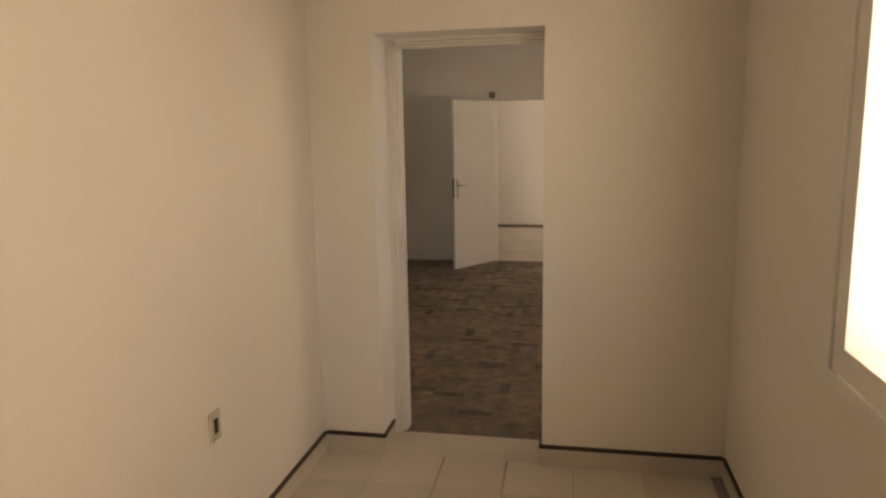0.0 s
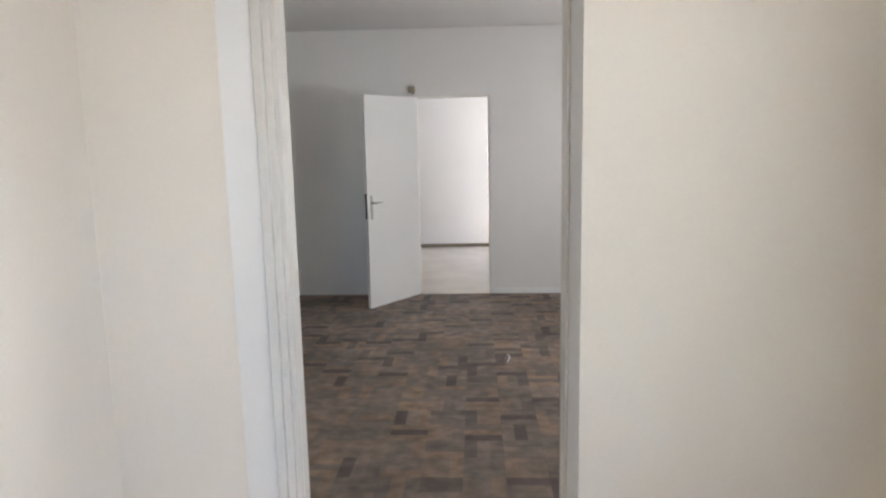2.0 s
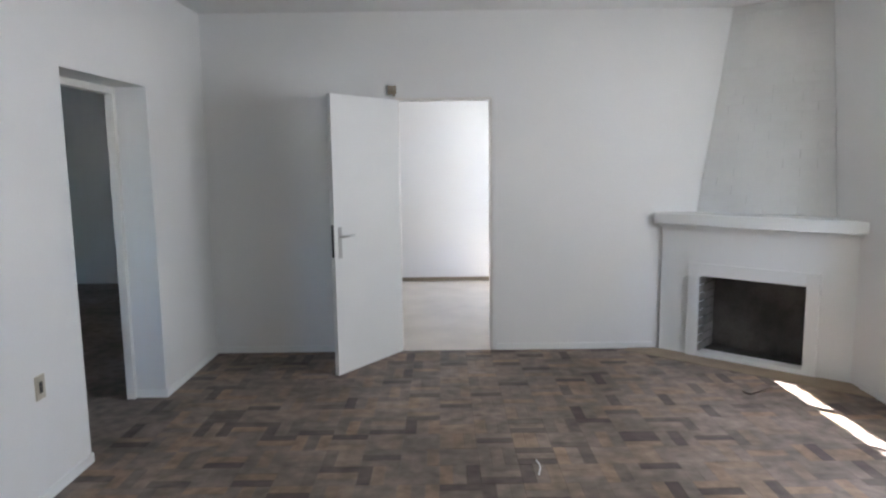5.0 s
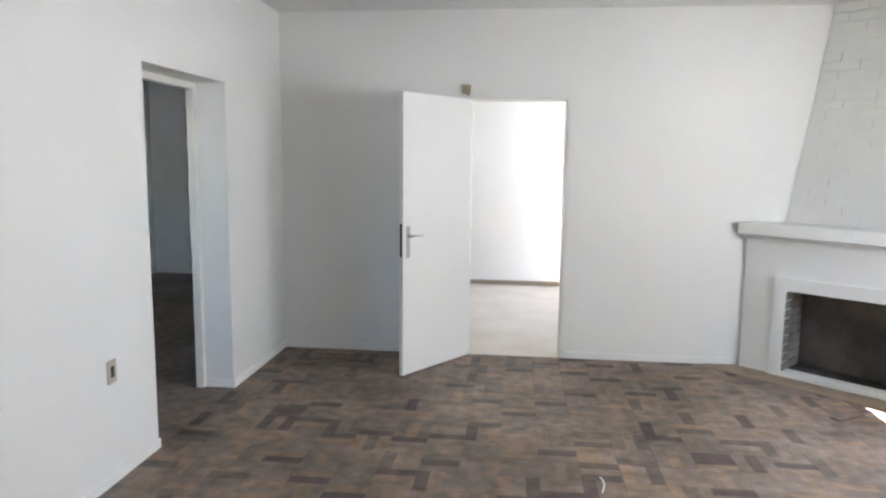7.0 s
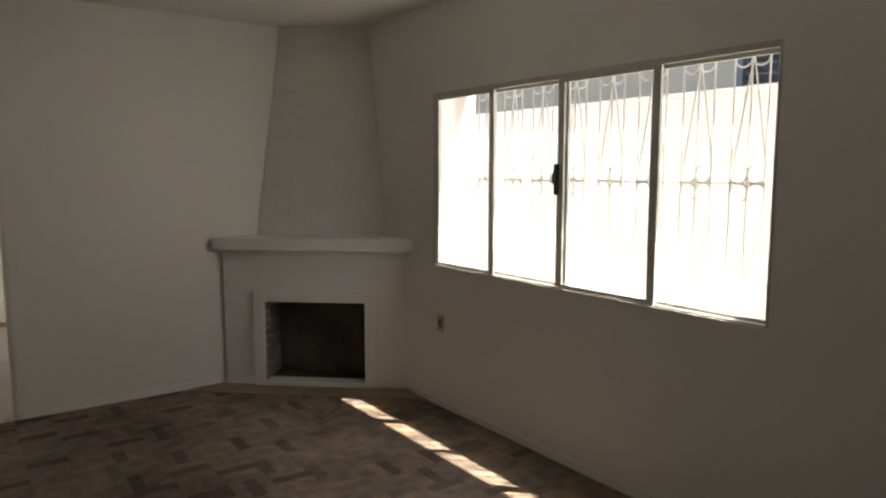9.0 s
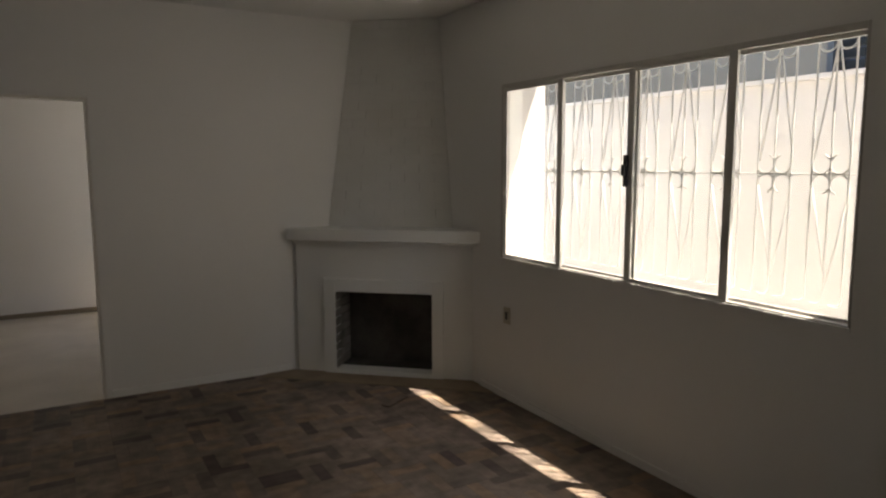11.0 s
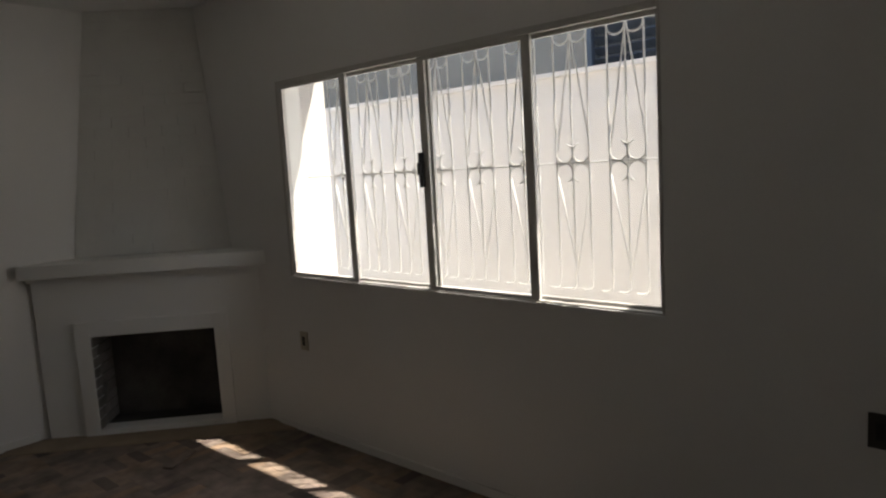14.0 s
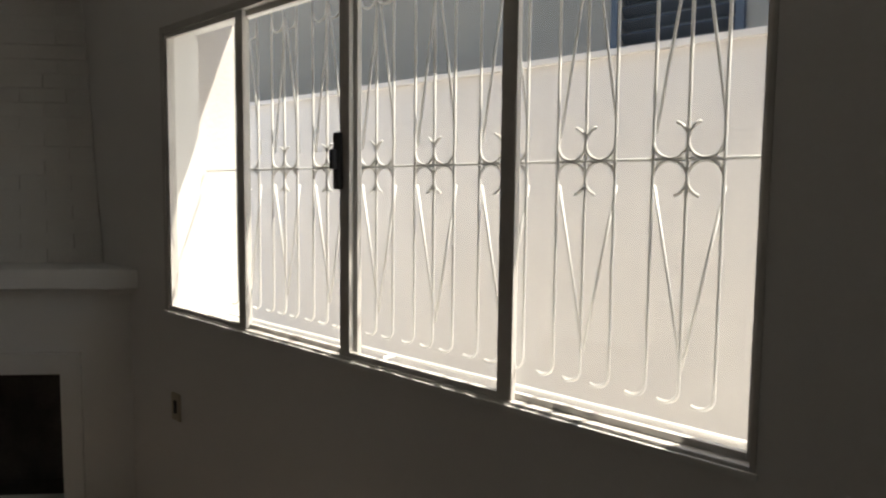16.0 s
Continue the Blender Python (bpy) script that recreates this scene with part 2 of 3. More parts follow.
# kitchen
structure("wall_kitchen_left", boxes((KL - 0.15, KB, 0, KL, KY, H)), KITCHEN, "cream painted kitchen wall", "wall")
structure("wall_kitchen_right", boxes((KR, KB, 0, KR + 0.17, KWY0, H), (KR, KWY1, 0, KR + 0.17, KY, H), (KR, KWY0, 0, KR + 0.17, KWY1, KZ0),
                                      (KR, KWY0, KZ1, KR + 0.17, KWY1, H)), KITCHEN, "cream painted kitchen wall with a window", "wall")
structure("wall_kitchen_back", boxes((KL - 0.15, KB - 0.15, 0, KR + 0.17, KB, H)), KITCHEN, "cream painted kitchen wall", "wall")
structure("wall_kitchen_front", boxes((KL, KY - 0.004, 0, DL, KY, H), (DR, KY - 0.004, 0, KR, KY, H), (DL, KY - 0.004, DH, DR, KY, H)), KITCHEN,
          "cream painted plaster skin around the doorway", "wall")
structure("ceiling_kitchen", boxes((KL - 0.15, KB - 0.15, H, KR + 0.17, KY, H + 0.12)), CEIL, "plain painted kitchen ceiling", "ceiling")
structure("floor_kitchen", boxes((KL - 0.15, KB - 0.15, -0.1, KR + 0.17, YN, -0.012)), GROUT, "cream ceramic tile floor", "floor")
# room behind the far door
structure("wall_back_room", boxes((-2.2, BY, 0, BX + 0.15, BY + 0.15, H), (-2.2, YF + 0.15, 0, -2.05, BY, H)), WALL, "white painted wall of the room behind the door", "wall")
structure("wall_back_room_window", boxes((BX, YF + 0.15, 0, BX + 0.15, 7.25, H), (BX, 8.15, 0, BX + 0.15, BY, H), (BX, 7.25, 0, BX + 0.15, 8.15, 1.0), (BX, 7.25, 1.95, BX + 0.15, 8.15, H)), WALL,
          "white painted outer wall with a window opening", "wall")
structure("ceiling_back_room", boxes((-2.2, YF + 0.15, H, BX + 0.15, BY + 0.15, H + 0.12)), CEIL, "plain white ceiling", "ceiling")
structure("floor_back_room", boxes((-2.2, YF, -0.1, BX + 0.15, BY + 0.15, -0.004)), TILE, "cream ceramic floor of the next room", "floor")
# dark room beyond the archway; its window opening is unseen, added for light
structure("wall_dark_room", boxes((-5.2, 1.5, 0, -5.05, 9.05, H), (-5.05, 8.9, 0, -2.2, 9.05, H), (-5.05, 1.5, 0, -4.2, 1.65, H), (-3.6, 1.5, 0, -2.2, 1.65, H), (-4.2, 1.5, 0, -3.6, 1.65, 1.0), (-4.2, 1.5, 2.1, -3.6, 1.65, H), (-2.35, YF + 0.15, 0, -2.2, 8.85, H)), WALL,
          "white painted walls of the unlit room beyond the archway", "wall")
structure("ceiling_dark_room", boxes((-5.2, 1.5, H, -2.2, 9.0, H + 0.12)), CEIL, "plain white ceiling of the unlit room", "ceiling")
structure("floor_dark_room", boxes((-5.2, 1.5, -0.1, XL, 9.0, -0.004)), PARQUET, "brown wooden floor of the unlit room", "floor")
# roof with its overhang
structure("roof", boxes((-5.6, -6.2, H + 0.125, EAVE, 5.75, H + 0.3), (-5.6, 5.75, H + 0.125, BX + 0.3, 9.4, H + 0.3), (XO, -0.3, H - 0.02, EAVE, 5.75, H + 0.125)), OUTER, "rendered flat roof slab with an overhanging eave", "roof")

# ---------------------------------------------------------------- outside
structure("ground", boxes((-60, -60, -0.3, 60, 60, -0.15)), CONCRETE, "pale concrete yard around the house", "ground")
yard_wall = structure("boundary_wall", boxes((4.6, -8, -0.15, 4.75, 16, 2.20)), OUTER, "tall white rendered boundary wall in the yard", "boundary wall")
part("coping", boxes((4.57, -8, 2.20, 4.78, 16, 2.235), bevel=0.006), OUTER, yard_wall)
structure("wing_wall", boxes((XO, 4.19, -0.15, 3.17, 4.34, H - 0.02)), OUTER, "cream rendered wing wall beside the window", "wall")

house = thing("neighbouring_house", (8, 4, -0.15), "grey rendered house behind the boundary wall with a louvred window", "house")
part("wall", boxes((6.5, -6, -0.15, 9.5, 3.15, 5.2), (6.5, 4.15, -0.15, 9.5, 14, 5.2), (6.5, 3.15, -0.15, 9.5, 4.15, 2.35), (6.5, 3.15, 3.35, 9.5, 4.15, 5.2),
                   (6.7, 3.15, 2.35, 9.5, 4.15, 3.35)), GREYWALL, house)
part("roof", boxes((6.2, -6.3, 5.2, 9.8, 14.3, 5.35), bevel=0.02), GREYWALL, house)
win = part("window", boxes((6.46, 3.13, 2.33, 6.53, 3.19, 3.37), (6.46, 4.11, 2.33, 6.53, 4.17, 3.37), (6.46, 3.19, 2.33, 6.53, 4.11, 2.38), (6.46, 3.19, 3.32, 6.53, 4.11, 3.37)),
           LOUVRE, house, "dark metal louvre frame")
for i in range(9):
    part("slat", boxes((-0.05, 3.19, -0.006, 0.05, 4.11, 0.006), m=pose(6.55, 0, 2.44 + i * 0.103, 0, 40, 0)), LOUVRE, win)

# ---------------------------------------------------------------- corner fireplace
FA = math.atan2(-0.518, 0.579)                 # direction of its front, from the far wall to the window wall
FM = Matrix.Translation((1.657, 5.517, 0)) @ Matrix.Rotation(FA, 4, "Z")   # local x along the front, local y into the corner
FLEN = 1.50
fire = thing("fireplace", (2.2, 5.0, 0), "white painted corner fireplace with tapered brick chimney and black firebox", "fireplace")
fx0, fx1, fz0, fz1 = 0.41, 1.187, 0.04, 0.66   # firebox opening
for nm, row in (("pier", (0.20, 0, 0, fx0, 0.10, 1.035)), ("pier", (fx1, 0, 0, FLEN, 0.10, 1.035)), ("plinth", (fx0, 0, 0, fx1, 0.10, fz0)), ("lintel", (fx0, 0, fz1, fx1, 0.10, 1.035))):
    part(nm, boxes(row, m=FM), GLOSS, fire)
ends = [FM @ Vector(v) for v in ((0.085, 0, 0), (0.20, 0, 0), (0.20, 0.148, 0), (0.085, 0.046, 0))]
part("return", prism([(v.x, v.y) for v in ends], 0, 1.035), GLOSS, fire)
for row in ((fx0 - 0.09, -0.025, 0, fx0, 0.0, fz1 + 0.10), (fx1, -0.025, 0, fx1 + 0.09, 0.0, fz1 + 0.10), (fx0, -0.025, fz1, fx1, 0.0, fz1 + 0.10), (fx0, -0.025, 0, fx1, 0.0, fz0)):
    part("surround_band", boxes(row, m=FM, bevel=0.004), GLOSS, fire, "raised white band around the firebox")
def corner_slab(left, front, z0, z1, bevel):
    """A slab filling the corner behind a line parallel to the fireplace's front."""
    a = FM @ Vector((left, front, 0))
    b = FM @ Vector(((1.118 - 0.667 * front) / 0.745, front, 0))
    d = FM @ Vector((left, (0.667 * left - 0.021) / 0.745, 0))
    return prism([(a.x, a.y), (XR - 0.001, b.y), (XR - 0.001, YF - 0.001), (d.x, YF - 0.001)], z0, z1, bevel)


part("moulding", corner_slab(0.07, -0.03, 1.035, 1.058, 0.003), GLOSS, fire)
mant = corner_slab(0.04, -0.07, 1.06, 1.15, 0.006)
part("mantel_shelf", mant, GLOSS, fire, "thick white mantel shelf")
firebox = part("firebox", boxes((fx0 - 0.03, 0.30, -0.01, fx1 + 0.03, 0.33, 0.88), m=FM), SOOT, fire, "soot-blackened back of the firebox")
for row in ((fx0 - 0.03, 0.10, -0.01, fx0, 0.30, 0.88), (fx1, 0.10, -0.01, fx1 + 0.03, 0.30, 0.88), (fx0, 0.10, -0.01, fx1, 0.30, fz0 - 0.005), (fx0, 0.10, 0.85, fx1, 0.30, 0.88)):
    part("lining", boxes(row, m=FM), SOOT, firebox)
random.seed(7)
for k in range(9):
    z = fz0 + k * 0.068
    for j in range(4):
        y0 = -0.012 + j * 0.125 - (0.06 if k % 2 else 0)
        y0, y1 = max(-0.012, y0), min(0.295, y0 + 0.118)
        if y1 - y0 < 0.02:
            continue
        part("brick", boxes((fx0, y0, z + 0.004, fx0 + 0.008, y1, z + 0.062), m=FM), FIREBRICK, firebox)
# tapered chimney of painted brick courses, leaning back into the corner
CH0, NC = 1.15, 23
BL, BR_, TR, TL = Vector((2.01, YF - 0.002, CH0)), Vector((XR - 0.002, 4.81, CH0)), Vector((XR - 0.002, 5.02, H)), Vector((2.245, YF - 0.002, H))
COR = Vector((XR - 0.002, YF - 0.002, 0))
core = bmesh.new()
ctop, cbot = COR + Vector((0, 0, H)), COR + Vector((0, 0, CH0))
cv = [core.verts.new(v) for v in (BL, BR_, cbot, TL, TR, ctop)]
for f in ((0, 2, 1), (3, 4, 5), (0, 1, 4, 3), (1, 2, 5, 4), (2, 0, 3, 5)):
    core.faces.new([cv[k] for k in f])
chimney = part("chimney", core, CHIMNEY, fire, "tapered chimney breast of white painted brick courses")
cn = (BR_ - BL).cross(TL - BL).normalized()
random.seed(3)
for k in range(NC):
    s0, s1 = (k + 0.035) / NC, (k + 0.965) / NC
    row = (BR_ - BL).length * (1 - s0) + (TR - TL).length * s0
    n = max(2, round(row / 0.245))
    cuts = [0.0] + [(q + (0.5 if k % 2 else 1.0)) / n for q in range(n)]
    cuts = [q for q in cuts if q < 0.99] + [1.0]
    for u0, u1 in zip(cuts, cuts[1:]):
        o = random.choice((0.003, 0.004, 0.005, 0.006, 0.010))
        bm = bmesh.new()
        ring = []
        for s, u in ((s0, u0 + 0.004), (s0, u1 - 0.004), (s1, u1 - 0.004), (s1, u0 + 0.004)):
            ring.append(BL.lerp(TL, s).lerp(BR_.lerp(TR, s), u))
        lo_ = [bm.verts.new(v) for v in ring]
        hi_ = [bm.verts.new(v + cn * o) for v in ring]
        bm.faces.new(lo_[::-1]), bm.faces.new(hi_)
        for q in range(4):
            bm.faces.new((lo_[q], lo_[(q + 1) % 4], hi_[(q + 1) % 4], hi_[q]))
        part("brick", bm, CHIMNEY, chimney)
tagged(part("hearth_strip", boxes((-0.12, -0.23, -0.01, FLEN + 0.2, 0.0, 0.006), m=FM, bevel=0.002), HEARTH), "bare tan cement strip in front of the fireplace", "hearth")

# ---------------------------------------------------------------- living room window
window = tagged(new("window_1"), "wide grey steel sliding window of four panes", "window", kind="structure")
window.location = (XR + 0.06, (WY0 + WY1) / 2, WZ0)
wx0, wx1 = XR - 0.003, XR + 0.045
part("frame", boxes((wx0, WY0, WZ0, wx1, WY0 + 0.012, WZ1), (wx0, WY1 - 0.03, WZ0, wx1, WY1, WZ1), (wx0, WY0 + 0.012, WZ0, wx1, WY1 - 0.03, WZ0 + 0.012),
                    (wx0, WY0 + 0.012, WZ1 - 0.03, wx1, WY1 - 0.03, WZ1), bevel=0.003), WINFRAME, window)
pw = (WY1 - WY0) / 4
for i in range(4):
    a, b = WY0 + i * pw + (0.012 if i == 0 else 0.0), WY0 + (i + 1) * pw - (0.03 if i == 3 else 0.0)
    xs = wx0 + (0.005 if i % 2 else 0.025)
    a2, b2 = a - (0.03 if i else 0), b + (0.03 if i < 3 else 0)
    sa, sb = (0.046 if i else 0.014), (0.046 if i < 3 else 0.022)
    sash = part("sash", boxes((xs, a2, WZ0 + 0.012, xs + 0.016, a2 + sa, WZ1 - 0.03), (xs, b2 - sb, WZ0 + 0.012, xs + 0.016, b2, WZ1 - 0.03),
                              (xs, a2 + sa, WZ0 + 0.012, xs + 0.016, b2 - sb, WZ0 + 0.028), (xs, a2 + sa, WZ1 - 0.05, xs + 0.016, b2 - sb, WZ1 - 0.03), bevel=0.002), WINFRAME, window)
    g = part("pane", boxes((xs + 0.006, a2 + sa - 0.002, WZ0 + 0.026, xs + 0.010, b2 - sb + 0.002, WZ1 - 0.048)), GLASS, sash)
    g.visible_shadow = False
latch = bmesh.new()
add_box(latch, wx0 - 0.012, 2.958, 1.52, wx0 + 0.006, 2.988, 1.69)
add_box(latch, wx0 - 0.03, 2.963, 1.58, wx0 - 0.010, 2.983, 1.64)
bmesh.ops.bevel(latch, geom=latch.edges[:], offset=0.003, segments=2, affect="EDGES")
part("latch", latch, BLACKM, window, "black metal latch")
part("sill", boxes((XR - 0.010, WY0 - 0.005, WZ0 - 0.012, XR - 0.004, WY1 + 0.005, WZ0 + 0.003), bevel=0.001), GLOSS, window, "thin white inner sill")
part("outer_sill", boxes((XR + 0.051, WY0, WZ0 - 0.06, XO + 0.03, WY1, WZ0 - 0.048), bevel=0.003), OUTER, window, "white masonry outer sill")

# ---------------------------------------------------------------- iron grille
grille = thing("window_grille", (2.985, (WY0 + WY1) / 2, WZ0), "white painted wrought iron window grille with scrolls", "grille")
GX, GZ0, GM, GZ1, BR = 2.985, WZ0 + 0.03, 1.597, 2.20, 0.0047
pitch, gw = 0.2645, 0.083


def arc(cy, cz, r, a0, a1, n=12):
    return [(GX, cy + r * math.cos(radians(a0 + (a1 - a0) * i / n)), cz + r * math.sin(radians(a0 + (a1 - a0) * i / n))) for i in range(n + 1)]


units = [1.985 + i * pitch for i in range(8)]
for name, z in (("rail", GM),):
    bm = bmesh.new()
    cylinder(bm, (GX, WY0 - 0.03, z), (GX, WY1 + 0.03, z), 0.0045, 6)
    part(name, bm, GRILLE, grille)
for z in (WZ0 - 0.02, GZ1):
    bm = bmesh.new()
    cylinder(bm, (GX, WY0 - 0.03, z), (GX, WY1 + 0.03, z), 0.006, 6)
    part("rail", bm, GRILLE, grille)
for y in (WY0 - 0.02, (WY0 + WY1) / 2, WY1 + 0.02):
    for z in (WZ0 - 0.02, GZ1):
        bm = bmesh.new()
        cylinder(bm, (XO - 0.01, y, z), (GX, y, z), 0.006, 6)
        part("wall_stub", bm, GRILLE, grille)
for cy in units:
    for s in (-1, 0, 1):
        bm = bmesh.new()
        y = cy + s * gw
        tail = [(GX, y + 0.035 * (1 - math.cos(radians(a))), GZ0 + 0.03 - 0.03 * math.sin(radians(a))) for a in range(0, 121, 20)]
        tube(bm, [(GX, y, GZ1)] + [(GX, y, GM)] + tail, BR)
        part("bar", bm, GRILLE, grille, smooth=True)
    for s in (-1, 1):
        bm = bmesh.new()
        tube(bm, [(GX + 0.011, cy, GZ1 - 0.03), (GX + 0.011, cy + s * gw, GM + 0.06)], BR * 0.9)
        part("diagonal_bar", bm, GRILLE, grille, smooth=True)
        bm = bmesh.new()
        tube(bm, [(GX + 0.011, cy + s * gw, GM - 0.06), (GX + 0.011, cy, GZ0 + 0.08)], BR * 0.9)
        part("diagonal_bar", bm, GRILLE, grille, smooth=True)
        for u in (-1, 1):
            bm = bmesh.new()
            r = 0.042
            c = cy + s * gw / 2
            a0 = 0 if s > 0 else 180
            tube(bm, arc(c, GM + u * (r + 0.002), r, a0, a0 - s * u * 252), 0.0045)
            part("scroll", bm, GRILLE, grille, smooth=True)
        bm = bmesh.new()
        tube(bm, arc(cy + s * gw / 2, GZ1 - 0.045, 0.04, 90 - s * 90, 90 - s * 90 - s * 180), 0.0045)
        part("scroll", bm, GRILLE, grille, smooth=True)

# ---------------------------------------------------------------- kitchen window
kwin = tagged(new("window_2"), "cream painted steel kitchen window", "window", kind="structure")
kwin.location = (KR + 0.05, (KWY0 + KWY1) / 2, KZ0)
part("frame", boxes((KR - 0.012, KWY0, KZ0, KR + 0.09, KWY0 + 0.08, KZ1), (KR - 0.012, KWY1 - 0.08, KZ0, KR + 0.09, KWY1, KZ1),
                    (KR - 0.012, KWY0 + 0.08, KZ0, KR + 0.09, KWY1 - 0.08, KZ0 + 0.08), (KR - 0.012, KWY0 + 0.08, KZ1 - 0.05, KR + 0.09, KWY1 - 0.08, KZ1), bevel=0.004), FRAMEP, kwin)
for k in (1, 2):
    y = KWY0 + (KWY1 - KWY0) * k / 3
    part("mullion", boxes((KR + 0.03, y - 0.02, KZ0 + 0.08, KR + 0.07, y + 0.02, KZ1 - 0.05), bevel=0.003), FRAMEP, kwin)
for row in ((KR - 0.022, KWY0 - 0.045, KZ0 - 0.045, KR, KWY0, KZ1 + 0.045), (KR - 0.022, KWY1, KZ0 - 0.045, KR, KWY1 + 0.045, KZ1 + 0.045),
            (KR - 0.022, KWY0, KZ0 - 0.045, KR, KWY1, KZ0), (KR - 0.022, KWY0, KZ1, KR, KWY1, KZ1 + 0.045)):
    part("casing", boxes(row, bevel=0.004), FRAMEP, kwin)
kp = part("pane", boxes((KR + 0.048, KWY0 + 0.08, KZ0 + 0.05, KR + 0.052, KWY1 - 0.08, KZ1 - 0.05)), GLASS, kwin)
kp.visible_shadow = False

# ---------------------------------------------------------------- doorway frame between kitchen and living room
df = tagged(new("door_frame_1"), "stepped cream painted wooden door frame without a door", "door frame", kind="structure")
df.location = (0, YN, 0)
IL, IR, IH = -0.365, 0.409, 2.12
for (nm, rows) in (("jamb", ((DL, YN - 0.025, 0, DL + 0.025, YN + 0.035, DH), (DL + 0.025, YN - 0.005, 0, DL + 0.045, YN + 0.035, DH), (DL + 0.045, YN + 0.015, 0, DL + 0.058, YN + 0.045, DH),
                             (DL + 0.060, YN + 0.040, 0, IL, YN + 0.100, IH + 0.02))),
                   ("jamb", ((IR, YN - 0.070, 0, DR - 0.001, YN + 0.035, DH),)),
                   ("head", ((DL + 0.06, YN - 0.070, DH - 0.014, IR, YN + 0.035, DH), (DL + 0.06, YN - 0.030, IH + 0.012, IR, YN + 0.035, DH - 0.014), (IL, YN + 0.000, IH, IR, YN + 0.040, IH + 0.012)))):
    part(nm, boxes(*rows, bevel=0.004), FRAMEP, df)

# ---------------------------------------------------------------- far door
fd = tagged(new("door_frame_2"), "white painted frame of the inner door", "door frame", kind="structure")
fd.location = (0, YF, 0)
part("jamb", boxes((FL, YF - 0.003, 0, FL + 0.018, YF + 0.153, FH), bevel=0.003), FRAMEP, fd)
part("jamb", boxes((FR - 0.018, YF - 0.003, 0, FR, YF + 0.153, FH), bevel=0.003), FRAMEP, fd)
part("head", boxes((FL + 0.018, YF - 0.003, FH - 0.018, FR - 0.018, YF + 0.153, FH), bevel=0.003), FRAMEP, fd)
part("casing", boxes((FR, YF - 0.008, 0, FR + 0.035, YF, FH + 0.02), (FL, YF - 0.008, FH, FR, YF, FH + 0.02), bevel=0.002), WALL, fd)
hinge = Vector((FL + 0.012, YF - 0.02, 0))
tip = Vector((-0.887, 4.823, 0))
ang = math.atan2(tip.y - hinge.y, tip.x - hinge.x)
DM = Matrix.Translation(hinge) @ Matrix.Rotation(ang, 4, "Z")
dl = (tip - hinge).length
door = tagged(new("door_1"), "plain white flush door standing ajar with steel lever handle", "door", kind="structure")
door.location = hinge
part("leaf", boxes((0.012, -0.0175, 0.008, dl, 0.0175, 2.078), m=DM, bevel=0.002), GLOSS, door)
hd = bmesh.new()
add_box(hd, dl - 0.072, 0.0175, 0.89, dl - 0.038, 0.0225, 1.12, m=DM)
handle = part("handle_plate", hd, STEEL, door, "long steel lock plate")
bm = bmesh.new()
cylinder(bm, DM @ Vector((dl - 0.055, 0.02, 1.05)), DM @ Vector((dl - 0.055, 0.062, 1.05)), 0.010)
cylinder(bm, DM @ Vector((dl - 0.045, 0.058, 1.05)), DM @ Vector((dl - 0.175, 0.058, 1.05)), 0.0085, r2=0.007)
part("lever", bm, STEEL, handle, smooth=True)
part("latch_plate", boxes((dl, -0.010, 0.90, dl + 0.003, 0.010, 1.14), m=DM), BLACKM, door, "dark metal latch plate")
hd2 = boxes((dl - 0.072, -0.0225, 0.89, dl - 0.038, -0.0175, 1.12), m=DM)
part("handle_plate", hd2, STEEL, door)
for z in (0.25, 1.05, 1.85):
    bm = bmesh.new()
    cylinder(bm, (hinge.x, hinge.y, z - 0.045), (hinge.x, hinge.y, z + 0.045), 0.007)
    part("hinge", bm, STEEL, door, smooth=True)

# bracket over the door
br = thing("wall_bracket", (-0.48, YF, 2.13), "small brownish bracket fixed above the inner door", "bracket")
part("plate", boxes((-0.515, YF - 0.010, 2.125, -0.445, YF, 2.195), bevel=0.004), BEIGE, br)
part("cap", boxes((-0.51, YF - 0.045, 2.155, -0.46, YF - 0.010, 2.19), bevel=0.007), BEIGE, br)
bm = bmesh.new()
cylinder(bm, (-0.465, YF - 0.018, 2.127), (-0.465, YF - 0.018, 2.108), 0.010)
part("pin", bm, BEIGE, br)


# ---------------------------------------------------------------- sockets
def socket(x, y, z, side, plate_mat, label):
    """A wall socket on a wall whose face looks along +x (side 1) or -x (side -1)."""
    e = thing("wall_socket", (x, y, z), label, "socket", "wall sockets")
    a, b = sorted((x, x + side * 0.008))
    part("plate", boxes((a, y - 0.036, z - 0.058, b, y + 0.036, z + 0.058), bevel=0.003), plate_mat, e)
    a, b = sorted((x + side * 0.008, x + side * 0.011))
    f = part("insert", boxes((a, y - 0.013, z - 0.028, b, y + 0.013, z + 0.028), bevel=0.002), DARKPL if plate_mat is not DARKPL else BLACKM, e)
    for dz in (-0.015, 0.015):
        bm = bmesh.new()
        cylinder(bm, (x + side * 0.009, y, z + dz), (x + side * 0.013, y, z + dz), 0.004, 8)
        part("hole", bm, BLACKM, f)


socket(XL, 3.004, 0.56, 1, IVORY, "aged ivory plastic wall socket near the archway")
socket(XR, 4.069, 0.598, -1, IVORY, "aged ivory wall socket under the window edge")
socket(XR, 1.03, 0.70, -1, DARKPL, "dark plastic wall socket on the window wall")
socket(KL, -1.22, 0.619, 1, IVORY, "aged ivory wall socket on the kitchen wall")

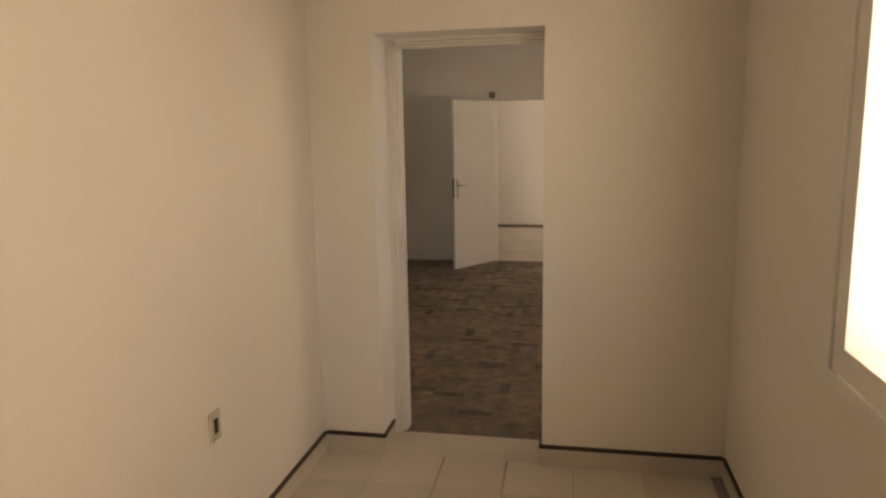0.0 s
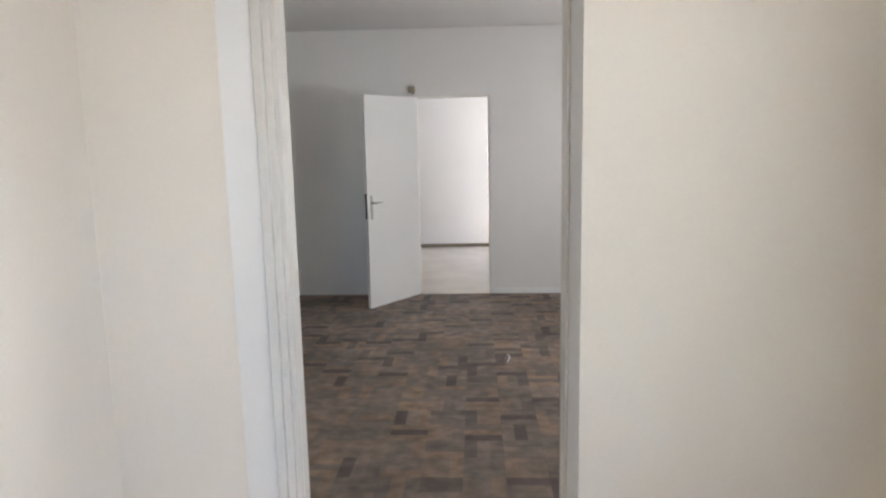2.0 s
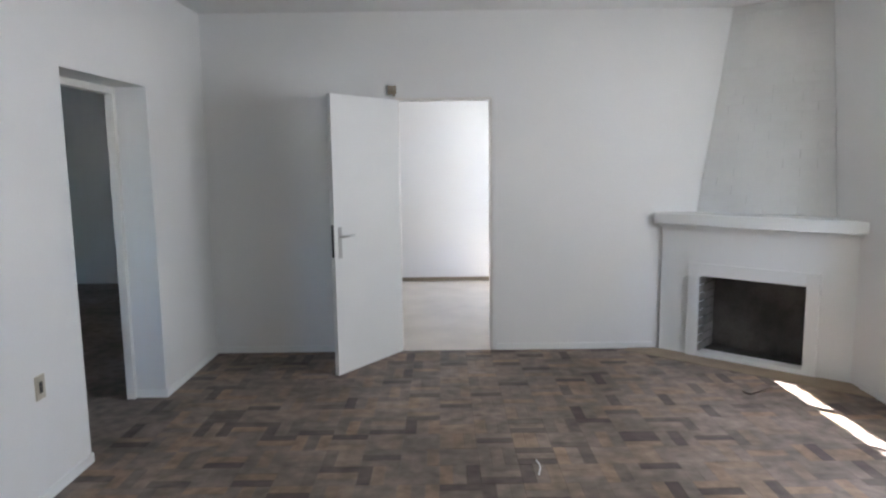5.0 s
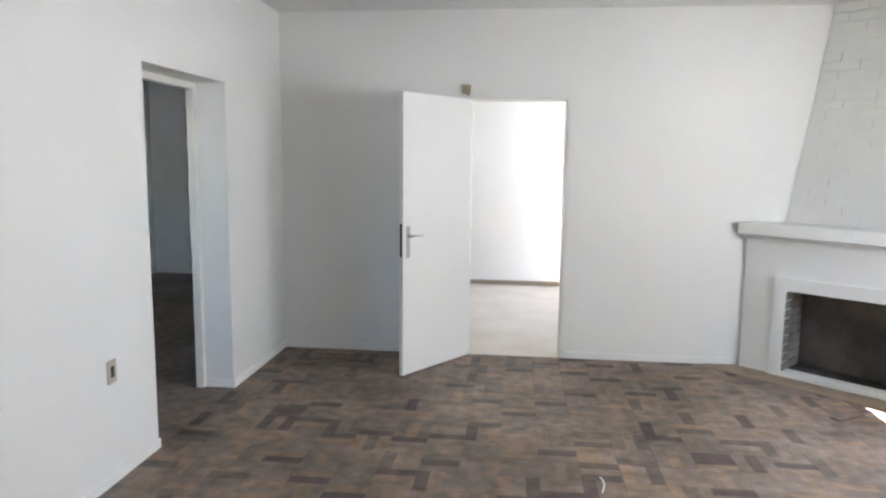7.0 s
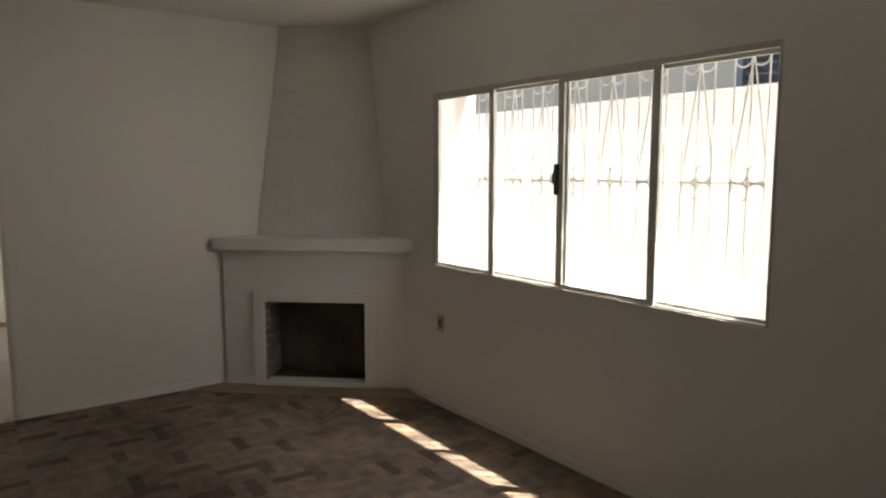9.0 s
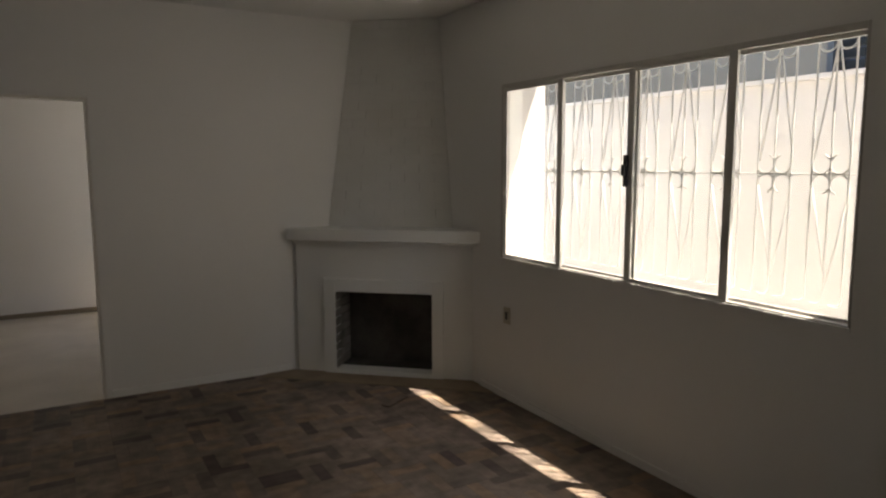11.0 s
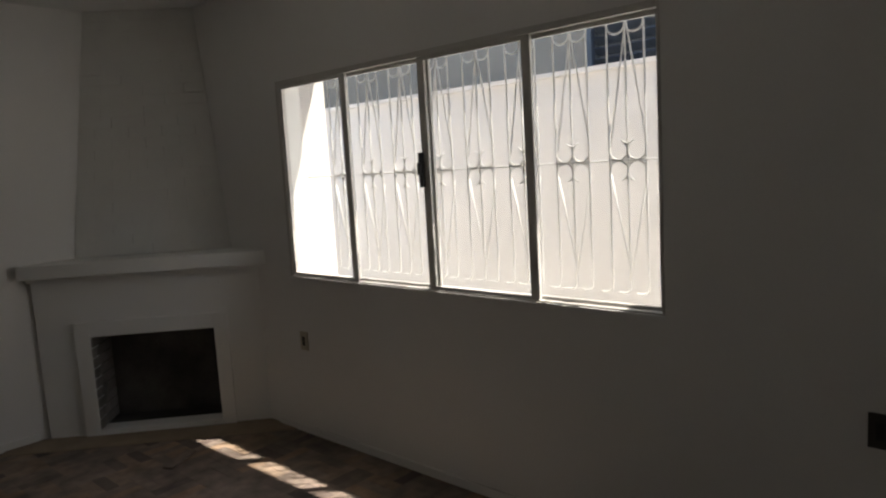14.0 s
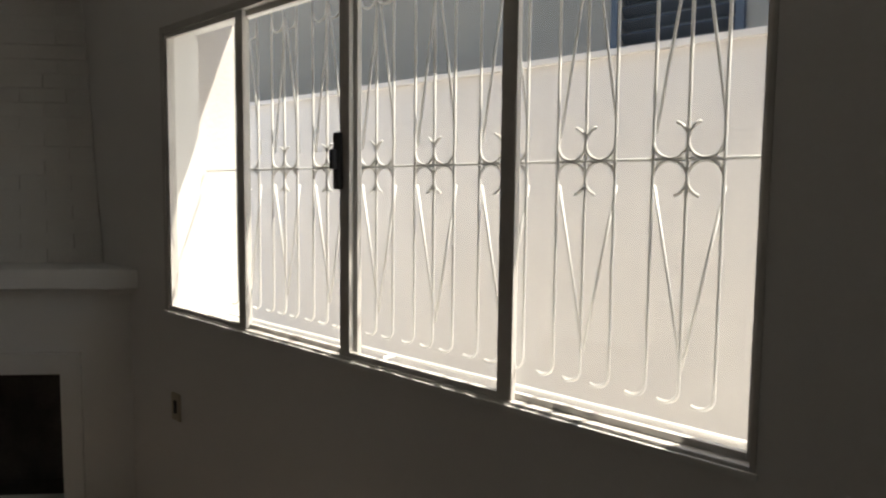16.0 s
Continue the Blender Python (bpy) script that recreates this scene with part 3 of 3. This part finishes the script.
# ---------------------------------------------------------------- baseboards
structure("baseboard_far", boxes((FR + 0.036, YF - 0.015, 0, 1.67, YF, 0.055), bevel=0.004), GLOSS, "low white painted baseboard", "baseboard")
structure("baseboard_far_2", boxes((XL + 0.016, YF - 0.015, 0, FL - 0.001, YF, 0.055), bevel=0.004), GLOSS, "low white painted baseboard", "baseboard")
structure("baseboard_side", boxes((XL, YN, 0, XL + 0.015, AY0, 0.055), bevel=0.004), GLOSS, "low white painted baseboard", "baseboard")
structure("baseboard_side_2", boxes((XL, AY1, 0, XL + 0.015, YF, 0.055), bevel=0.004), GLOSS, "low white painted baseboard", "baseboard")
structure("baseboard_arch", boxes((XL - 0.2, AY1 - 0.012, 0, XL + 0.015, AY1, 0.055), bevel=0.004), GLOSS, "low white painted baseboard in the archway", "baseboard")
structure("baseboard_window", boxes((XR - 0.012, YN, 0, XR, 4.40, 0.05), bevel=0.004), WALL, "low white painted baseboard", "baseboard")
arf = tagged(new("door_frame_3"), "white painted inner frame of the archway", "door frame", kind="structure")
arf.location = (XL - 0.23, AY1, 0)
part("jamb", boxes((XL - 0.255, AY1 - 0.04, 0, XL - 0.2, AY1 - 0.002, AH - 0.002), bevel=0.004), FRAMEP, arf)
part("jamb", boxes((XL - 0.255, AY0 + 0.002, 0, XL - 0.2, AY0 + 0.04, AH - 0.002), bevel=0.004), FRAMEP, arf)
part("head", boxes((XL - 0.255, AY0 + 0.04, AH - 0.045, XL - 0.2, AY1 - 0.04, AH - 0.002), bevel=0.004), FRAMEP, arf)


def tile_base(name, rows, strip):
    s = structure(name, boxes(*rows, bevel=0.002), TILE, "cream tile skirting with a dark brown edge", "baseboard")
    part("edge_strip", boxes(*strip, bevel=0.002), STRIP, s, "dark brown edging strip")


BH = 0.088
def kb(name, x0, y0, x1, y1, out):
    tile_base(name, ((x0, y0, 0, x1, y1, BH),), ((x0 - out, y0 - out, BH, x1 + out, y1 + out, BH + 0.018),))


kb("baseboard_kitchen_left", KL, KB, KL + 0.012, KY - 0.018, 0.002)
kb("baseboard_kitchen_front", KL + 0.016, KY - 0.016, DL + 0.012, KY - 0.004, 0.002)
kb("baseboard_kitchen_front_2", DR - 0.012, KY - 0.016, KR - 0.016, KY - 0.004, 0.002)
kb("baseboard_kitchen_right", KR - 0.012, KB, KR, KY - 0.018, 0.002)
kb("baseboard_reveal", DL, KY, DL + 0.012, YN - 0.08, 0.002)
kb("baseboard_reveal_2", DR - 0.012, KY, DR, YN - 0.08, 0.002)
structure("baseboard_back_room", boxes((-2.04, BY - 0.014, 0, BX, BY, 0.05), bevel=0.003), BEIGE, "low brown baseboard of the next room", "baseboard")

# ---------------------------------------------------------------- floor pieces
floor = bpy.data.objects["floor"]
random.seed(11)
fw, fl = 0.07, 0.21
mesh_cache = {}


def finger_mesh(lx, ly):
    key = (round(lx, 3), round(ly, 3))
    if key not in mesh_cache:
        bm = bmesh.new()
        g, c = 0.0002, 0.0004
        vs = add_box(bm, g, g, -0.012, lx - g, ly - g, 0.0)
        top = [v for v in vs if v.co.z > -0.001]
        for v in top:
            v.co.x += c if v.co.x < lx / 2 else -c
            v.co.y += c if v.co.y < ly / 2 else -c
        me = bpy.data.meshes.new("finger")
        bm.to_mesh(me)
        bm.free()
        me.materials.append(PARQUET)
        mesh_cache[key] = me
    return mesh_cache[key]


rest_v, rest_f = [], []
count = 0
nx, ny = int((XR - XL) / fl) + 1, int((YF - YN) / fl) + 1
for i in range(nx):
    for j in range(ny):
        X0, Y0 = XL + i * fl, YN + j * fl
        for k in range(3):
            if (i + j) % 2:
                a, b, lx, ly = X0 + k * fw, Y0, fw, fl
            else:
                a, b, lx, ly = X0, Y0 + k * fw, fl, fw
            lx, ly = min(lx, XR - a), min(ly, YF - b)
            if lx < 0.012 or ly < 0.012:
                continue
            dz = random.uniform(-0.0006, 0.0006)
            if -0.9 < a < 1.9 and 2.0 < b < 3.6 and count < 300:
                ob = new("finger", finger_mesh(lx, ly))
                ob.location = (a, b, dz)
                ob.parent = floor
                count += 1
            else:
                g, c = 0.0002, 0.0004
                o = len(rest_v)
                for z, e in ((-0.012, 0), (dz, c)):
                    rest_v += [(a + g + e, b + g + e, z), (a + lx - g - e, b + g + e, z), (a + lx - g - e, b + ly - g - e, z), (a + g + e, b + ly - g - e, z)]
                rest_f += [tuple(o + q for q in f) for f in ((4, 5, 6, 7), (0, 1, 5, 4), (1, 2, 6, 5), (2, 3, 7, 6), (3, 0, 4, 7))]
me = bpy.data.meshes.new("parquet_fingers")
me.from_pydata(rest_v, [], rest_f)
me.materials.append(PARQUET)
rest = tagged(new("parquet_fingers", me), kind="stuff")
rest.parent = floor

kfloor = bpy.data.objects["floor_kitchen"]
ts = 0.33
bm = boxes((0.0015, 0.0015, -0.012, ts - 0.0015, ts - 0.0015, 0.0))
tm = bpy.data.meshes.new("tile")
bmesh.ops.recalc_face_normals(bm, faces=bm.faces[:])
bm.to_mesh(tm)
bm.free()
tm.materials.append(TILE)
for i in range(6):
    for j in range(17):
        x, y = KL + i * ts, KY - (j + 1) * ts
        ob = new("tile", tm)
        ob.location = (x, y, 0)
        ob.parent = kfloor
        w = min(ts, KR - x)
        ob.scale = (w / ts, 1, 1)
part("threshold_tile", boxes((DL, KY, -0.012, DR, YN, 0.0), bevel=0.001), TILE, kfloor)

# sky light in the window openings; the dark room's is an added fill
window_light("living_window_light", XO + 0.02, (WY0 + WY1) / 2, (WZ0 + WZ1) / 2, WY1 - WY0, WZ1 - WZ0, 90, 3.2)
window_light("kitchen_window_light", KR + 0.2, (KWY0 + KWY1) / 2, 1.65, 2.0, 1.1, 90, 2.2)
window_light("back_window_light", BX + 0.17, 7.7, 1.475, 0.9, 0.95, 90, 1.2)
window_light("dark_room_fill_light", -3.9, 1.48, 1.55, 0.6, 1.1, 180, 0.2)

# white paint smear and a lifted finger on the parquet
bm = bmesh.new()
tube(bm, [(0.40 + 0.012 * math.sin(k * 0.5), 3.36 - 0.022 * k, 0.0022) for k in range(9)], 0.004, 6)
bmesh.ops.scale(bm, vec=(1, 1, 0.5), verts=bm.verts[:])
tagged(part("paint_smear", bm, GLOSS), "dried curved white paint smear on the parquet", "paint smear")
bm = boxes((0, 0, 0, 0.21, 0.07, 0.008), m=pose(1.98, 4.32, 0.0015, 0, -4, 24), bevel=0.001)
tagged(part("loose_finger", bm, PARQUET), "loose brown parquet finger lying askew on the floor", "parquet finger")
